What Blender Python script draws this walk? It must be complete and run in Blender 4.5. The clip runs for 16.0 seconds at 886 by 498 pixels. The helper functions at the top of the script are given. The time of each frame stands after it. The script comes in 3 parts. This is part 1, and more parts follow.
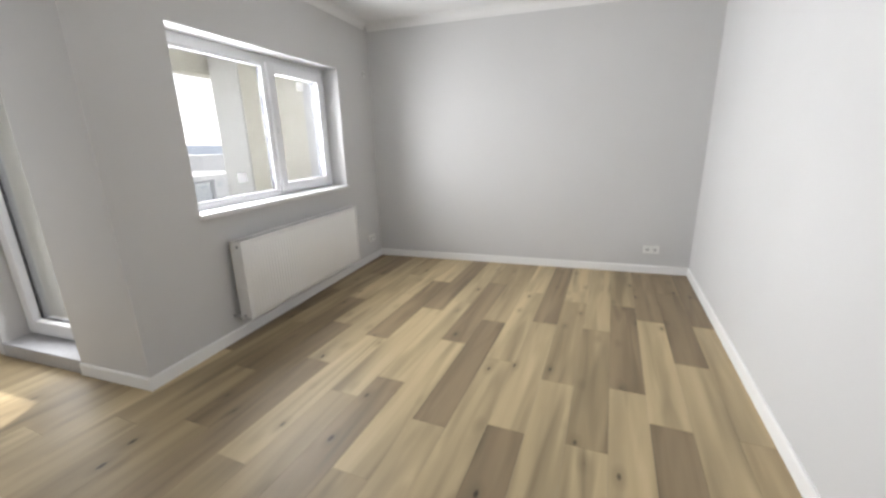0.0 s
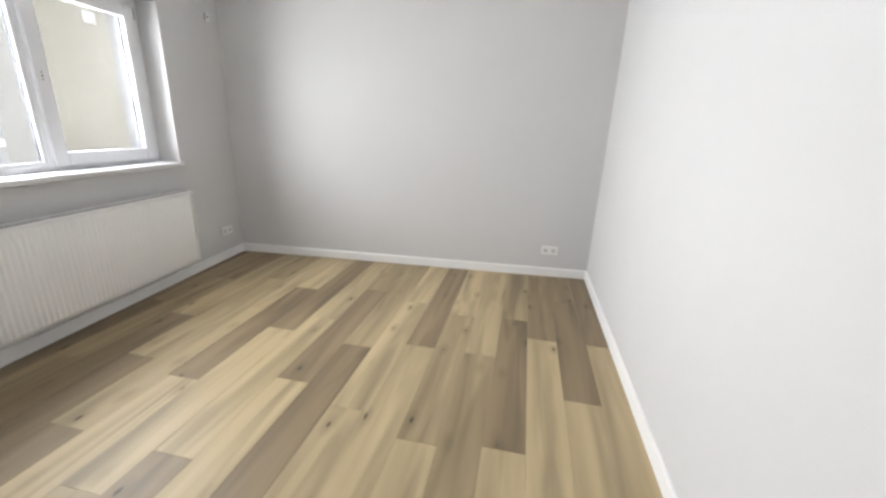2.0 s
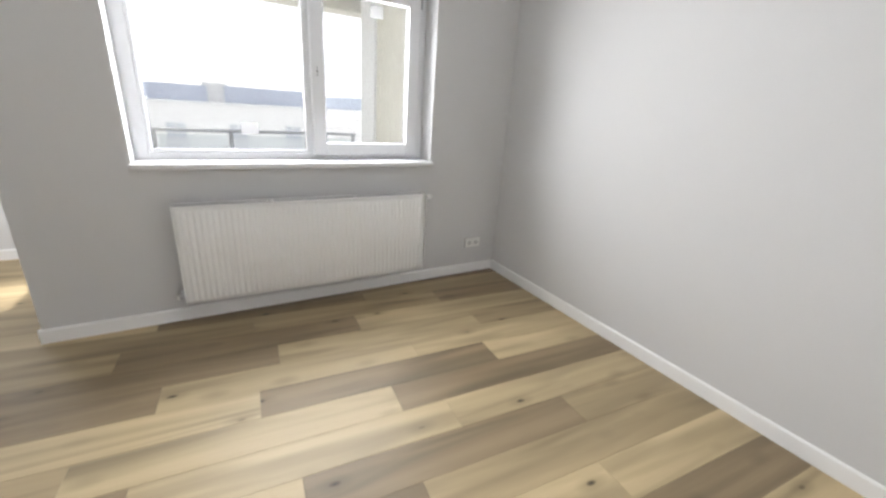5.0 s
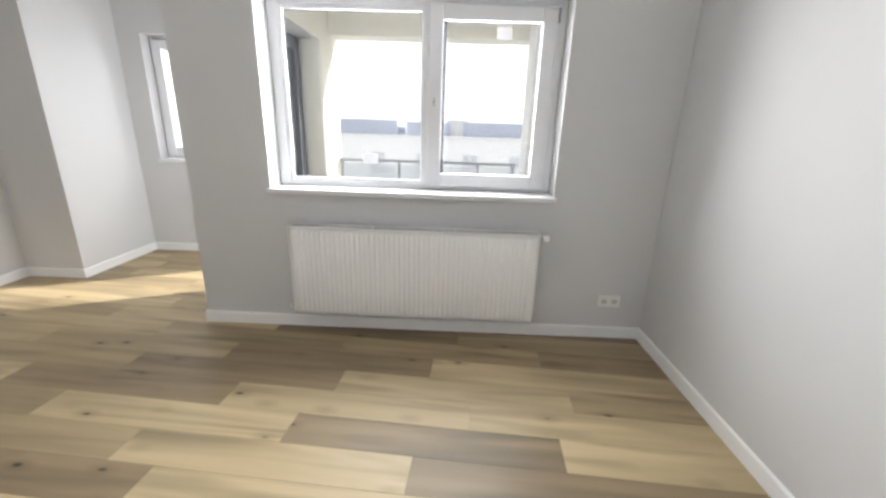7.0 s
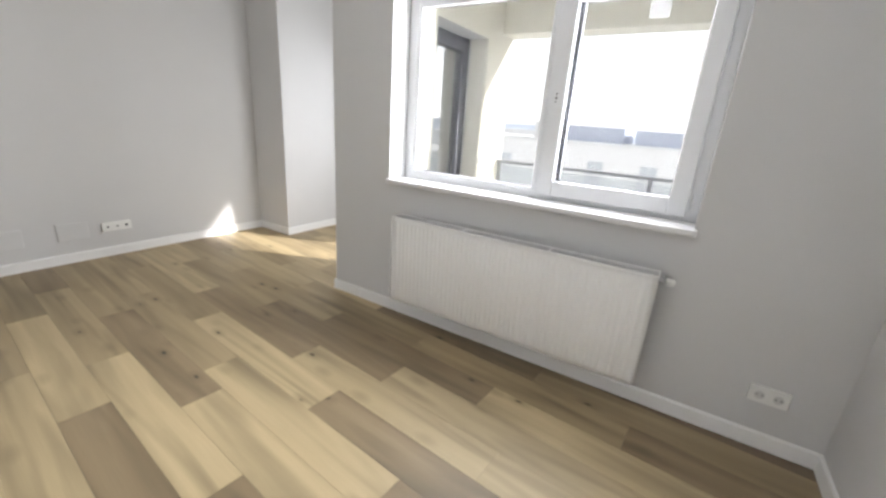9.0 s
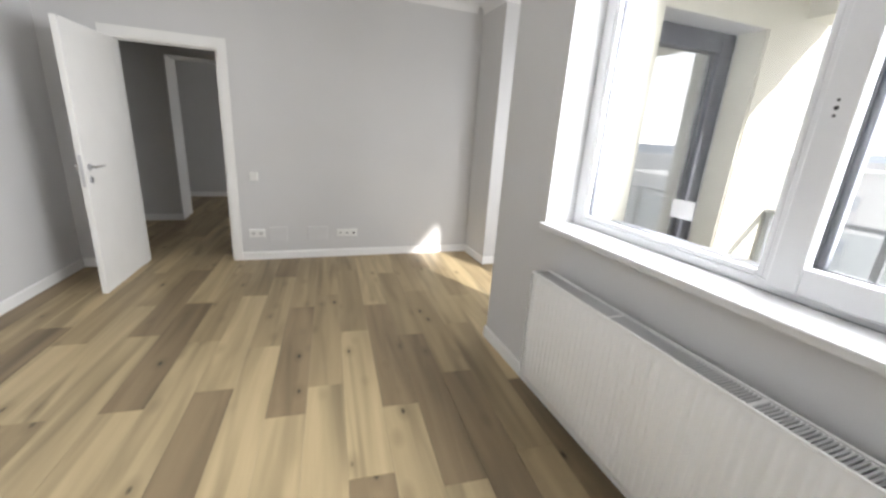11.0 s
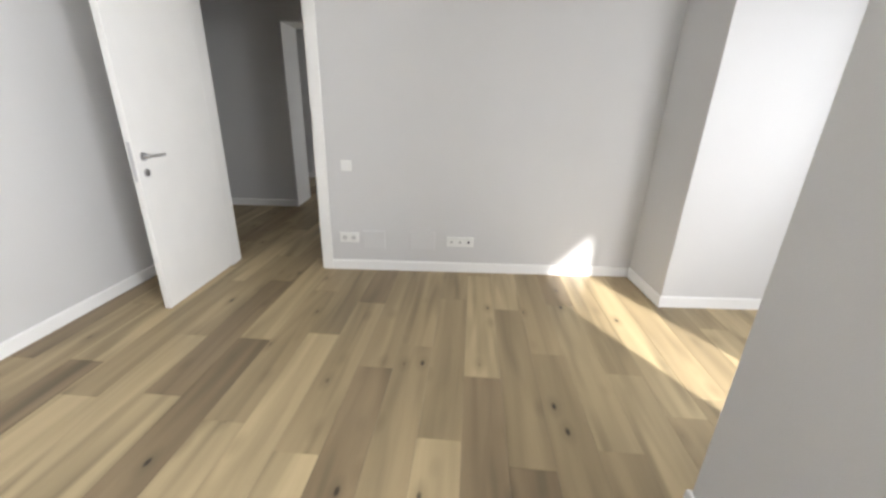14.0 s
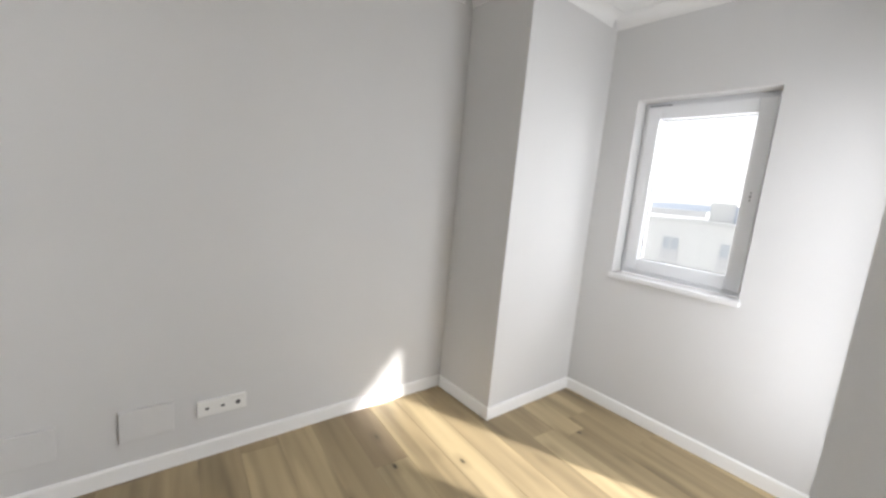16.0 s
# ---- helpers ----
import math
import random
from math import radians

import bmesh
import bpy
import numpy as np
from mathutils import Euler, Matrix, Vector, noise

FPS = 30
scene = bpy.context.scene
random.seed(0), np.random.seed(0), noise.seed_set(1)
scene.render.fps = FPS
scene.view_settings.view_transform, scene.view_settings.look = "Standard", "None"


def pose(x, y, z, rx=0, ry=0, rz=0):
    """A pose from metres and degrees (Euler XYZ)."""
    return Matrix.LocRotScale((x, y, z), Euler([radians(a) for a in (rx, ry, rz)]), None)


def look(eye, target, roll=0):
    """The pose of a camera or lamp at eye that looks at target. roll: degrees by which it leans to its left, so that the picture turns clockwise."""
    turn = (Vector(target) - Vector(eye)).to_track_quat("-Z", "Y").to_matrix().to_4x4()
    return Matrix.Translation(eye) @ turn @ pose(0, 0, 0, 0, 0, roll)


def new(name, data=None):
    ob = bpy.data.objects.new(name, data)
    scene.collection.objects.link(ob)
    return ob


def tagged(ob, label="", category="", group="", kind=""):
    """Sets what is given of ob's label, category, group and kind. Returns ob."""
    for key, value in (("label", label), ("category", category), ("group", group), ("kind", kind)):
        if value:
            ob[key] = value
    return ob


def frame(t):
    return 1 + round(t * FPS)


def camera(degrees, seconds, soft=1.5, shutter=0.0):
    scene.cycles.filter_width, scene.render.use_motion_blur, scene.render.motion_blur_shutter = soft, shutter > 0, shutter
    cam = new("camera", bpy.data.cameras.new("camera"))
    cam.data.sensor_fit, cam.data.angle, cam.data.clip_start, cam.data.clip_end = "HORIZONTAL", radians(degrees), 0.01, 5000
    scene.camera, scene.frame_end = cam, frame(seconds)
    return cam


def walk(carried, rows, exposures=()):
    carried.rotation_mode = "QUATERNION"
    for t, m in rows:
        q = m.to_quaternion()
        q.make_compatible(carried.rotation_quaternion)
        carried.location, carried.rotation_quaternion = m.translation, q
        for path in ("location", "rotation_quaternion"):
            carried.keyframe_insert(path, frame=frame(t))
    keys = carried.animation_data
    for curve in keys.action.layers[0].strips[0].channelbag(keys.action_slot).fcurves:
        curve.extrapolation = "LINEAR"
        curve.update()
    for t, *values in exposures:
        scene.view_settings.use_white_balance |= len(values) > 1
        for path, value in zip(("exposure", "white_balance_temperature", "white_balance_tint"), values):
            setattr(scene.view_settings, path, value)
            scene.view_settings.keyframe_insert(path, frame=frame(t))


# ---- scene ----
cam = camera(96.6, 16.0, soft=2.7)
PATH = [
    (0, (2.38, 0.645, 1.425), (1.763, 2.473, 0.897), -1.5),
    (0.5, (2.416, 0.814, 1.389), (2.244, 2.727, 0.829), -0.7),
    (1, (2.42, 0.974, 1.383), (2.415, 2.899, 0.84), -0.1),
    (1.5, (2.491, 1.192, 1.36), (2.397, 3.111, 0.804), 0.6),
    (2, (2.6, 1.419, 1.361), (2.372, 3.315, 0.766), 2.5),
    (2.5, (2.632, 1.686, 1.353), (2.242, 3.548, 0.735), 2.8),
    (3, (2.609, 1.95, 1.357), (1.963, 3.744, 0.752), 2.9),
    (3.5, (2.664, 2.174, 1.357), (1.728, 3.827, 0.733), 4.3),
    (6, (2.717, 3.442, 1.402), (0.885, 3.913, 0.752), 3.8),
    (6.5, (2.626, 3.597, 1.407), (0.744, 3.838, 0.774), 4.1),
    (7, (2.545, 3.804, 1.395), (0.634, 3.766, 0.806), 1.8),
    (7.5, (2.519, 4.004, 1.365), (0.637, 3.651, 0.789), 1.8),
    (8, (2.47, 4.196, 1.357), (0.655, 3.612, 0.756), 2.8),
    (10.5, (1.441, 4.466, 1.424), (0.416, 2.843, 0.863), 4.3),
    (11, (1.255, 4.39, 1.417), (0.577, 2.596, 0.85), 3.8),
    (11.5, (1.085, 4.321, 1.43), (0.75, 2.443, 0.827), 3.0),
    (12, (0.989, 4.184, 1.417), (0.71, 2.304, 0.794), 3.2),
    (12.5, (0.938, 3.912, 1.411), (0.753, 2.025, 0.776), 3.0),
    (13, (0.942, 3.655, 1.379), (0.948, 1.763, 0.73), 1.1),
    (13.5, (0.943, 3.364, 1.377), (1.017, 1.486, 0.693), 1.1),
    (14, (0.937, 3.087, 1.38), (0.914, 1.219, 0.667), 1.9),
    (14.5, (1.054, 2.821, 1.4), (0.655, 0.95, 0.819), 2.6),
    (15, (1.029, 2.548, 1.418), (0.387, 0.69, 1.052), 1.7),
    (15.5, (1.027, 2.315, 1.467), (0.133, 0.546, 1.201), 3.1),
    (16, (1.116, 2.146, 1.483), (-0.128, 0.611, 1.172), 5.1),
]
EXPOSURES = [(0.0, 1.35), (1.0, 1.4), (3.5, 1.5), (6.0, 1.45), (8.0, 1.5), (10.5, 1.5), (13.0, 1.65), (14.0, 1.75), (15.0, 1.65), (15.5, 1.6), (16.0, 1.5)]
walk(cam, [(t, look(eye, target, roll)) for t, eye, target, roll in PATH], EXPOSURES)

# ---- world and sun ----
SUN_DIR = Vector((0.44, -1.0, -0.50)).normalized()   # the way the light goes
world = bpy.data.worlds.new("sky")
scene.world = world
world.use_nodes = True
wn = world.node_tree.nodes
sky = wn.new("ShaderNodeTexSky")
sky.sky_type = "NISHITA"
sky.sun_disc = False
sky.sun_elevation = math.asin(-SUN_DIR.z)
sky.sun_rotation = math.atan2(-SUN_DIR.x, -SUN_DIR.y)
sky.air_density, sky.dust_density, sky.ozone_density = 1.0, 0.6, 2.0
wn["Background"].inputs["Strength"].default_value = 0.15
pale = wn.new("ShaderNodeHueSaturation")
pale.inputs["Saturation"].default_value = 0.08
world.node_tree.links.new(sky.outputs["Color"], pale.inputs["Color"])
world.node_tree.links.new(pale.outputs["Color"], wn["Background"].inputs["Color"])
sun_data = bpy.data.lights.new("sun", "SUN")
sun_data.energy, sun_data.angle, sun_data.color = 4.0, radians(2.0), (1.0, 0.97, 0.94)
sun = new("sun", sun_data)
sun.matrix_world = look((-20, 40, 20), Vector((-20, 40, 20)) + SUN_DIR)


# lamps for the sky's light: in the large window's opening, before the nook window, in the balcony door's opening and in
# an unseen hallway opening that is added
def sky_lamp(eye, target, long, high, watts, spread=180):
    d = bpy.data.lights.new("skylight", "AREA")
    d.shape, d.size, d.size_y, d.energy, d.color = "RECTANGLE", long, high, watts, (0.950, 0.963, 1.0)
    d.spread = radians(spread)
    o = new("skylight", d)
    o.matrix_world = look(eye, target)
    return o


sky_lamp((-0.50, 3.53, 1.63), (1.0, 3.26, 1.60), 1.64, 1.04, 46.0, 154)
sky_lamp((-2.30, 0.90, 2.30), (0.0, 0.90, 2.30), 2.8, 1.40, 42.0)
sky_lamp((-1.05, 2.19, 1.13), (-0.85, 1.0, 1.10), 0.62, 1.80, 7.0)
# unseen lamp added to brighten the lining of the hallway opening
sky_lamp((0.05, -3.1, 1.3), (2.0, -2.6, 1.2), 0.9, 1.8, 1.0)


# ---- materials ----
def mat(name, colour, rough=0.5, metal=0.0, spot=0.06, scale=6.0, bump=0.0, bump_scale=60.0, spec=0.5, stretch=(1, 1, 1)):
    """A plain surface with soft blotches, a finer grain and a fine relief."""
    m = bpy.data.materials.new(name)
    m.use_nodes = True
    n, l = m.node_tree.nodes, m.node_tree.links
    b = n["Principled BSDF"]
    b.inputs["Roughness"].default_value, b.inputs["Metallic"].default_value = rough, metal
    b.inputs["Specular IOR Level"].default_value = spec
    tc = n.new("ShaderNodeTexCoord")
    mp = n.new("ShaderNodeMapping")
    mp.inputs["Scale"].default_value = stretch
    l.new(tc.outputs["Object"], mp.inputs["Vector"])
    big, fine = n.new("ShaderNodeTexNoise"), n.new("ShaderNodeTexNoise")
    big.inputs["Scale"].default_value, fine.inputs["Scale"].default_value = scale, bump_scale
    big.inputs["Detail"].default_value = 4
    for x in (big, fine):
        l.new(mp.outputs["Vector"], x.inputs["Vector"])
    add = n.new("ShaderNodeMath")
    add.operation = "MULTIPLY_ADD"
    add.inputs[1].default_value = 0.35
    l.new(fine.outputs["Fac"], add.inputs[0])
    l.new(big.outputs["Fac"], add.inputs[2])
    ramp = n.new("ShaderNodeMapRange")
    ramp.inputs["From Min"].default_value, ramp.inputs["From Max"].default_value = 0.4, 0.95
    ramp.inputs["To Min"].default_value, ramp.inputs["To Max"].default_value = 1 - spot, 1 + spot
    l.new(add.outputs[0], ramp.inputs["Value"])
    mul = n.new("ShaderNodeVectorMath")
    mul.operation = "SCALE"
    mul.inputs[0].default_value = colour
    l.new(ramp.outputs["Result"], mul.inputs["Scale"])
    l.new(mul.outputs["Vector"], b.inputs["Base Color"])
    if bump:
        bp = n.new("ShaderNodeBump")
        bp.inputs["Strength"].default_value, bp.inputs["Distance"].default_value = bump, 0.002
        l.new(fine.outputs["Fac"], bp.inputs["Height"])
        l.new(bp.outputs["Normal"], b.inputs["Normal"])
    return m


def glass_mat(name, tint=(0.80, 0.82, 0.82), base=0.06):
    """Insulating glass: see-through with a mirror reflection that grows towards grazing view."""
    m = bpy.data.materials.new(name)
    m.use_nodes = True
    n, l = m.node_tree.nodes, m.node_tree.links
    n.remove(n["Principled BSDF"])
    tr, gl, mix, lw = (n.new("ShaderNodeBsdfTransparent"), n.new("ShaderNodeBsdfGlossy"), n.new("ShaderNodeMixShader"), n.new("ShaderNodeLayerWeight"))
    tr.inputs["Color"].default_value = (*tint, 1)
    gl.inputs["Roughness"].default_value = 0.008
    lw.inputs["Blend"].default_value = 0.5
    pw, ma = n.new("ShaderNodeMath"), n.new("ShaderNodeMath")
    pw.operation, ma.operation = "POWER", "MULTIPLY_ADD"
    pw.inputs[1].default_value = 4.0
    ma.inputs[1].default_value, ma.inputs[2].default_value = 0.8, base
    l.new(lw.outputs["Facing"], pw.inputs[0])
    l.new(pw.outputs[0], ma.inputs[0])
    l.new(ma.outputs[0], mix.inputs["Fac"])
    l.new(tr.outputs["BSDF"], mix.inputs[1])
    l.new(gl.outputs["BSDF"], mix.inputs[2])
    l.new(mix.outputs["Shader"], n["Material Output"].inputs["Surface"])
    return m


def wood_floor_mat():
    """Oak planks: tone from the plank's own colour, grain along y, dark streaks and knots."""
    m = bpy.data.materials.new("oak_planks")
    m.use_nodes = True
    n, l = m.node_tree.nodes, m.node_tree.links
    b = n["Principled BSDF"]
    info, tc = n.new("ShaderNodeObjectInfo"), n.new("ShaderNodeTexCoord")
    shift = n.new("ShaderNodeVectorMath")
    shift.operation = "MULTIPLY_ADD"
    shift.inputs[0].default_value = (31.0, 17.0, 5.0)
    rnd = n.new("ShaderNodeCombineXYZ")
    for i in range(3):
        l.new(info.outputs["Random"], rnd.inputs[i])
    l.new(rnd.outputs[0], shift.inputs[1])
    l.new(tc.outputs["Object"], shift.inputs[2])

    def noise_at(scale, stretch, detail=3.0, distort=0.0):
        mp, t = n.new("ShaderNodeMapping"), n.new("ShaderNodeTexNoise")
        mp.inputs["Scale"].default_value = stretch
        t.inputs["Scale"].default_value, t.inputs["Detail"].default_value, t.inputs["Distortion"].default_value = scale, detail, distort
        l.new(shift.outputs[0], mp.inputs["Vector"])
        l.new(mp.outputs["Vector"], t.inputs["Vector"])
        return t.outputs["Fac"]

    def mapped(v, a, c, lo, hi):
        r = n.new("ShaderNodeMapRange")
        r.inputs["From Min"].default_value, r.inputs["From Max"].default_value = a, c
        r.inputs["To Min"].default_value, r.inputs["To Max"].default_value = lo, hi
        l.new(v, r.inputs["Value"])
        return r.outputs["Result"]

    def scaled(vec, fac):
        s = n.new("ShaderNodeVectorMath")
        s.operation = "SCALE"
        l.new(vec, s.inputs[0])
        l.new(fac, s.inputs["Scale"])
        return s.outputs["Vector"]

    grain = noise_at(6.0, (5.0, 0.22, 1.0), 3.0, 0.5)
    cloud = noise_at(1.5, (5.5, 0.40, 1.0), 1.0, 0.6)
    streak = noise_at(1.4, (6.5, 0.60, 1.0), 1.2, 0.8)
    fine = noise_at(60.0, (4.0, 0.12, 1.0), 2.0)
    col = scaled(info.outputs["Color"], mapped(cloud, 0.30, 0.70, 0.84, 1.20))
    col = scaled(col, mapped(grain, 0.30, 0.70, 0.97, 1.025))
    col = scaled(col, mapped(streak, 0.48, 0.74, 1.0, 0.64))
    col = scaled(col, mapped(fine, 0.3, 0.7, 0.97, 1.02))
    # knots: a small dark heart in a wider, longer shade
    mp, vo = n.new("ShaderNodeMapping"), n.new("ShaderNodeTexVoronoi")
    mp.inputs["Scale"].default_value = (6.2, 2.9, 1.0)
    vo.inputs["Scale"].default_value = 1.0
    l.new(shift.outputs[0], mp.inputs["Vector"])
    l.new(mp.outputs["Vector"], vo.inputs["Vector"])
    col = scaled(col, mapped(vo.outputs["Distance"], 0.032, 0.085, 0.22, 1.0))
    col = scaled(col, mapped(vo.outputs["Distance"], 0.05, 0.26, 0.76, 1.0))
    l.new(col, b.inputs["Base Color"])
    l.new(mapped(grain, 0.2, 0.8, 0.50, 0.42), b.inputs["Roughness"])
    b.inputs["Specular IOR Level"].default_value = 0.40
    bp = n.new("ShaderNodeBump")
    bp.inputs["Strength"].default_value, bp.inputs["Distance"].default_value = 0.12, 0.001
    l.new(fine, bp.inputs["Height"])
    l.new(bp.outputs["Normal"], b.inputs["Normal"])
    return m


PAINT = mat("grey_wall_paint", (0.635, 0.632, 0.629), 0.85, spot=0.025, scale=1.3, bump=0.15, bump_scale=140)
CEIL = mat("white_ceiling_paint", (0.82, 0.82, 0.81), 0.9, spot=0.02, scale=1.0, bump=0.1, bump_scale=140)
TRIM = mat("white_skirting", (0.88, 0.88, 0.87), 0.45, spot=0.02, scale=3)
DOORW = mat("white_door_foil", (0.86, 0.855, 0.835), 0.42, spot=0.025, scale=4, bump=0.08, bump_scale=90)
UPVC = mat("white_window_plastic", (0.80, 0.81, 0.83), 0.32, spot=0.02, scale=5)
SILL = mat("white_sill_board", (0.74, 0.74, 0.74), 0.35, spot=0.02, scale=4)
RAD = mat("white_radiator_enamel", (0.88, 0.88, 0.87), 0.3, spot=0.015, scale=5)
RAD_SHADE = mat("radiator_inside_shade", (0.16, 0.16, 0.16), 0.6, metal=0.1, spot=0.05)
SLAT = mat("pale_grey_grille_slats", (0.55, 0.55, 0.55), 0.45, spot=0.04)
CHROME = mat("brushed_chrome", (0.62, 0.62, 0.63), 0.28, metal=1.0, spot=0.03)
PLASTIC = mat("white_plastic", (0.82, 0.82, 0.80), 0.35, spot=0.015)
DARKHOLE = mat("dark_socket_hole", (0.05, 0.05, 0.055), 0.6, spot=0.05)
GASKET = mat("black_rubber_gasket", (0.04, 0.04, 0.045), 0.6, spot=0.05)
ANTHRA = mat("anthracite_foil", (0.10, 0.105, 0.125), 0.4, spot=0.06, bump=0.1)
RENDER_Y = mat("cream_facade_render", (0.72, 0.695, 0.60), 0.9, spot=0.04, scale=2, bump=0.4, bump_scale=160)
RENDER_W = mat("white_facade_render", (0.80, 0.80, 0.79), 0.9, spot=0.03, scale=2, bump=0.4, bump_scale=160)
STONE = mat("grey_threshold_stone", (0.42, 0.42, 0.43), 0.45, spot=0.08, scale=30, bump=0.1)
BALC_TILE = mat("grey_balcony_tile", (0.40, 0.40, 0.40), 0.6, spot=0.08, scale=12)
JOINT = mat("brown_floor_joint", (0.22, 0.165, 0.11), 0.7, spot=0.1)
METAL = mat("grey_painted_steel", (0.32, 0.33, 0.35), 0.4, metal=0.4, spot=0.05)
PAPER = mat("white_paper_label", (0.70, 0.70, 0.70), 0.8, spot=0.02)
pn, pl = PAPER.node_tree.nodes, PAPER.node_tree.links
tl, mx = pn.new("ShaderNodeBsdfTransparent"), pn.new("ShaderNodeMixShader")
tl.inputs["Color"].default_value = (0.85, 0.85, 0.85, 1)
mx.inputs["Fac"].default_value = 0.55
pl.new(pn["Principled BSDF"].outputs[0], mx.inputs[1])
pl.new(tl.outputs[0], mx.inputs[2])
pl.new(mx.outputs[0], pn["Material Output"].inputs["Surface"])
# blue-grey cladding lightened so that its colour holds the haze
ROOFBLUE = mat("blue_grey_roof_haze_paled", (0.46, 0.50, 0.60), 0.6, spot=0.08, scale=0.4)
# far plaster with the haze painted into its pale colour
CITY = mat("far_plaster_haze_paled", (0.78, 0.78, 0.79), 0.9, spot=0.1, scale=0.05)
GROUND = mat("far_ground", (0.46, 0.46, 0.45), 0.95, spot=0.25, scale=0.01)
REDROOF = mat("red_roof_tiles", (0.36, 0.14, 0.10), 0.8, spot=0.12, scale=0.5)
# dark panes made pale: haze over the distance is put into the colour
HAZEPANE = mat("far_window_haze_paled", (0.62, 0.65, 0.70), 0.15, spot=0.1)
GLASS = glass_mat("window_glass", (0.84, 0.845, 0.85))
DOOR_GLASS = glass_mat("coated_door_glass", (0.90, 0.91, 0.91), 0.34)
FROST = glass_mat("railing_glass", (0.90, 0.92, 0.93), 0.03)
OAK = wood_floor_mat()


# ---- mesh helpers ----
def box(bm, x0, x1, y0, y1, z0, z1, bevel=0.0):
    m = Matrix.Translation(((x0 + x1) / 2, (y0 + y1) / 2, (z0 + z1) / 2)) @ Matrix.Diagonal((x1 - x0, y1 - y0, z1 - z0, 1))
    made = bmesh.ops.create_cube(bm, size=1.0, matrix=m)
    if bevel:
        edges = list({e for v in made["verts"] for e in v.link_edges})
        bmesh.ops.bevel(bm, geom=edges, offset=bevel, segments=2, affect="EDGES", profile=0.5)
    return bm


def boxes(*specs, bevel=0.0):
    bm = bmesh.new()
    for s in specs:
        box(bm, *s, bevel=bevel)
    return bm


def rod(bm, a, b, r, seg=14):
    a, b = Vector(a), Vector(b)
    q = (b - a).to_track_quat("Z", "Y").to_matrix().to_4x4()
    bmesh.ops.create_cone(bm, cap_ends=True, segments=seg, radius1=r, radius2=r, depth=(b - a).length, matrix=Matrix.Translation((a + b) / 2) @ q)
    return bm


def finish(name, bm, material, smooth=False):
    me = bpy.data.meshes.new(name)
    bm.normal_update()
    bm.to_mesh(me)
    bm.free()
    me.materials.append(material)
    if smooth:
        for p in me.polygons:
            p.use_smooth = True
    return me


def part(name, bm, material, parent, label="", smooth=False):
    ob = new(name, finish(name, bm, material, smooth))
    ob.parent = parent
    if label:
        ob["label"] = label
    return ob


def solid(name, bm, material, label, category, kind="structure", group=""):
    return tagged(new(name, finish(name, bm, material)), label, category, group, kind)


def thing(name, at, label, category, group="", kind=""):
    ob = new(name)
    ob.matrix_world = pose(*at)
    return tagged(ob, label, category, group, kind)


# ---- plan (metres) ----
NORTH, EAST, SOUTH, WEST = 5.155, 3.556, 0.0, 0.0
EAST_S = 3.168                            # the long wall runs in towards the door end
NOOK_W, NOOK_N, PIER_X, PIER_Y = -1.580, 2.075, -0.696, 0.523
TOP, THICK = 2.66, 0.44
CEILING = TOP + 0.07
WIN = (2.615, 4.455, 0.985, 2.160)       # main window opening: y0 y1 z0 z1
WIN2 = (0.752, 1.512, 0.990, 2.165)      # nook window opening
BDOOR = (-1.475, -0.625, 0.0, 2.14)      # balcony door opening: x0 x1 z0 z1
DOOR = (1.890, 2.695, 0.0, 2.028)        # room door opening
HALL_S = -1.955


def wall_with_hole(name, axis, face, back, a0, a1, hole, label, top=CEILING + 0.2):
    """A wall along axis ('x' or 'y') from a0 to a1 between the planes face and back, with one opening through it."""
    lo, hi = min(face, back), max(face, back)
    h0, h1, z0, z1 = hole
    spans = [(a0, h0, 0, top), (h1, a1, 0, top), (h0, h1, z1, top)]
    if z0 > 0:
        spans.append((h0, h1, 0, z0))
    bm = bmesh.new()
    for s0, s1, b0, b1 in spans:
        if axis == "y":
            box(bm, lo, hi, s0, s1, b0, b1)
        else:
            box(bm, s0, s1, lo, hi, b0, b1)
    return solid(name, bm, PAINT, label, "wall")


wall_with_hole("wall_west", "y", WEST, WEST - THICK, NOOK_N, NORTH + 0.3, (WIN[0], WIN[1], WIN[2] - 0.036, WIN[3]), "light grey painted wall round the large window")
wall_with_hole("wall_nook_north", "x", NOOK_N, NOOK_N + THICK, NOOK_W - THICK, WEST - THICK, BDOOR, "light grey painted wall with the balcony door")
wall_with_hole("wall_nook_west", "y", NOOK_W, NOOK_W - THICK, -0.2, NOOK_N, (WIN2[0], WIN2[1], WIN2[2] - 0.036, WIN2[3]), "light grey painted wall with a small window")
wall_with_hole("wall_south", "x", SOUTH, SOUTH - 0.14, PIER_X, 3.9, DOOR, "light grey painted wall with the room door")
solid("wall_north", boxes((WEST, EAST + 0.25, NORTH, NORTH + 0.3, 0, CEILING + 0.2)), PAINT, "plain light grey painted end wall", "wall")
bm = bmesh.new()
lower = [bm.verts.new((x, y, 0)) for x, y in ((EAST_S, SOUTH), (EAST_S + 0.25, SOUTH), (EAST + 0.25, NORTH), (EAST, NORTH))]
upper = [bm.verts.new((v.co.x, v.co.y, CEILING + 0.2)) for v in lower]
for i in range(4):
    bm.faces.new((lower[i], lower[(i + 1) % 4], upper[(i + 1) % 4], upper[i]))
bm.faces.new(lower)
bm.faces.new(upper)
bmesh.ops.recalc_face_normals(bm, faces=bm.faces)
solid("wall_east", bm, PAINT, "plain light grey painted long wall", "wall")
solid("wall_pier", boxes((NOOK_W, PIER_X, -0.2, PIER_Y, 0, CEILING + 0.2)), PAINT, "light grey painted boxed pier in the nook", "wall")
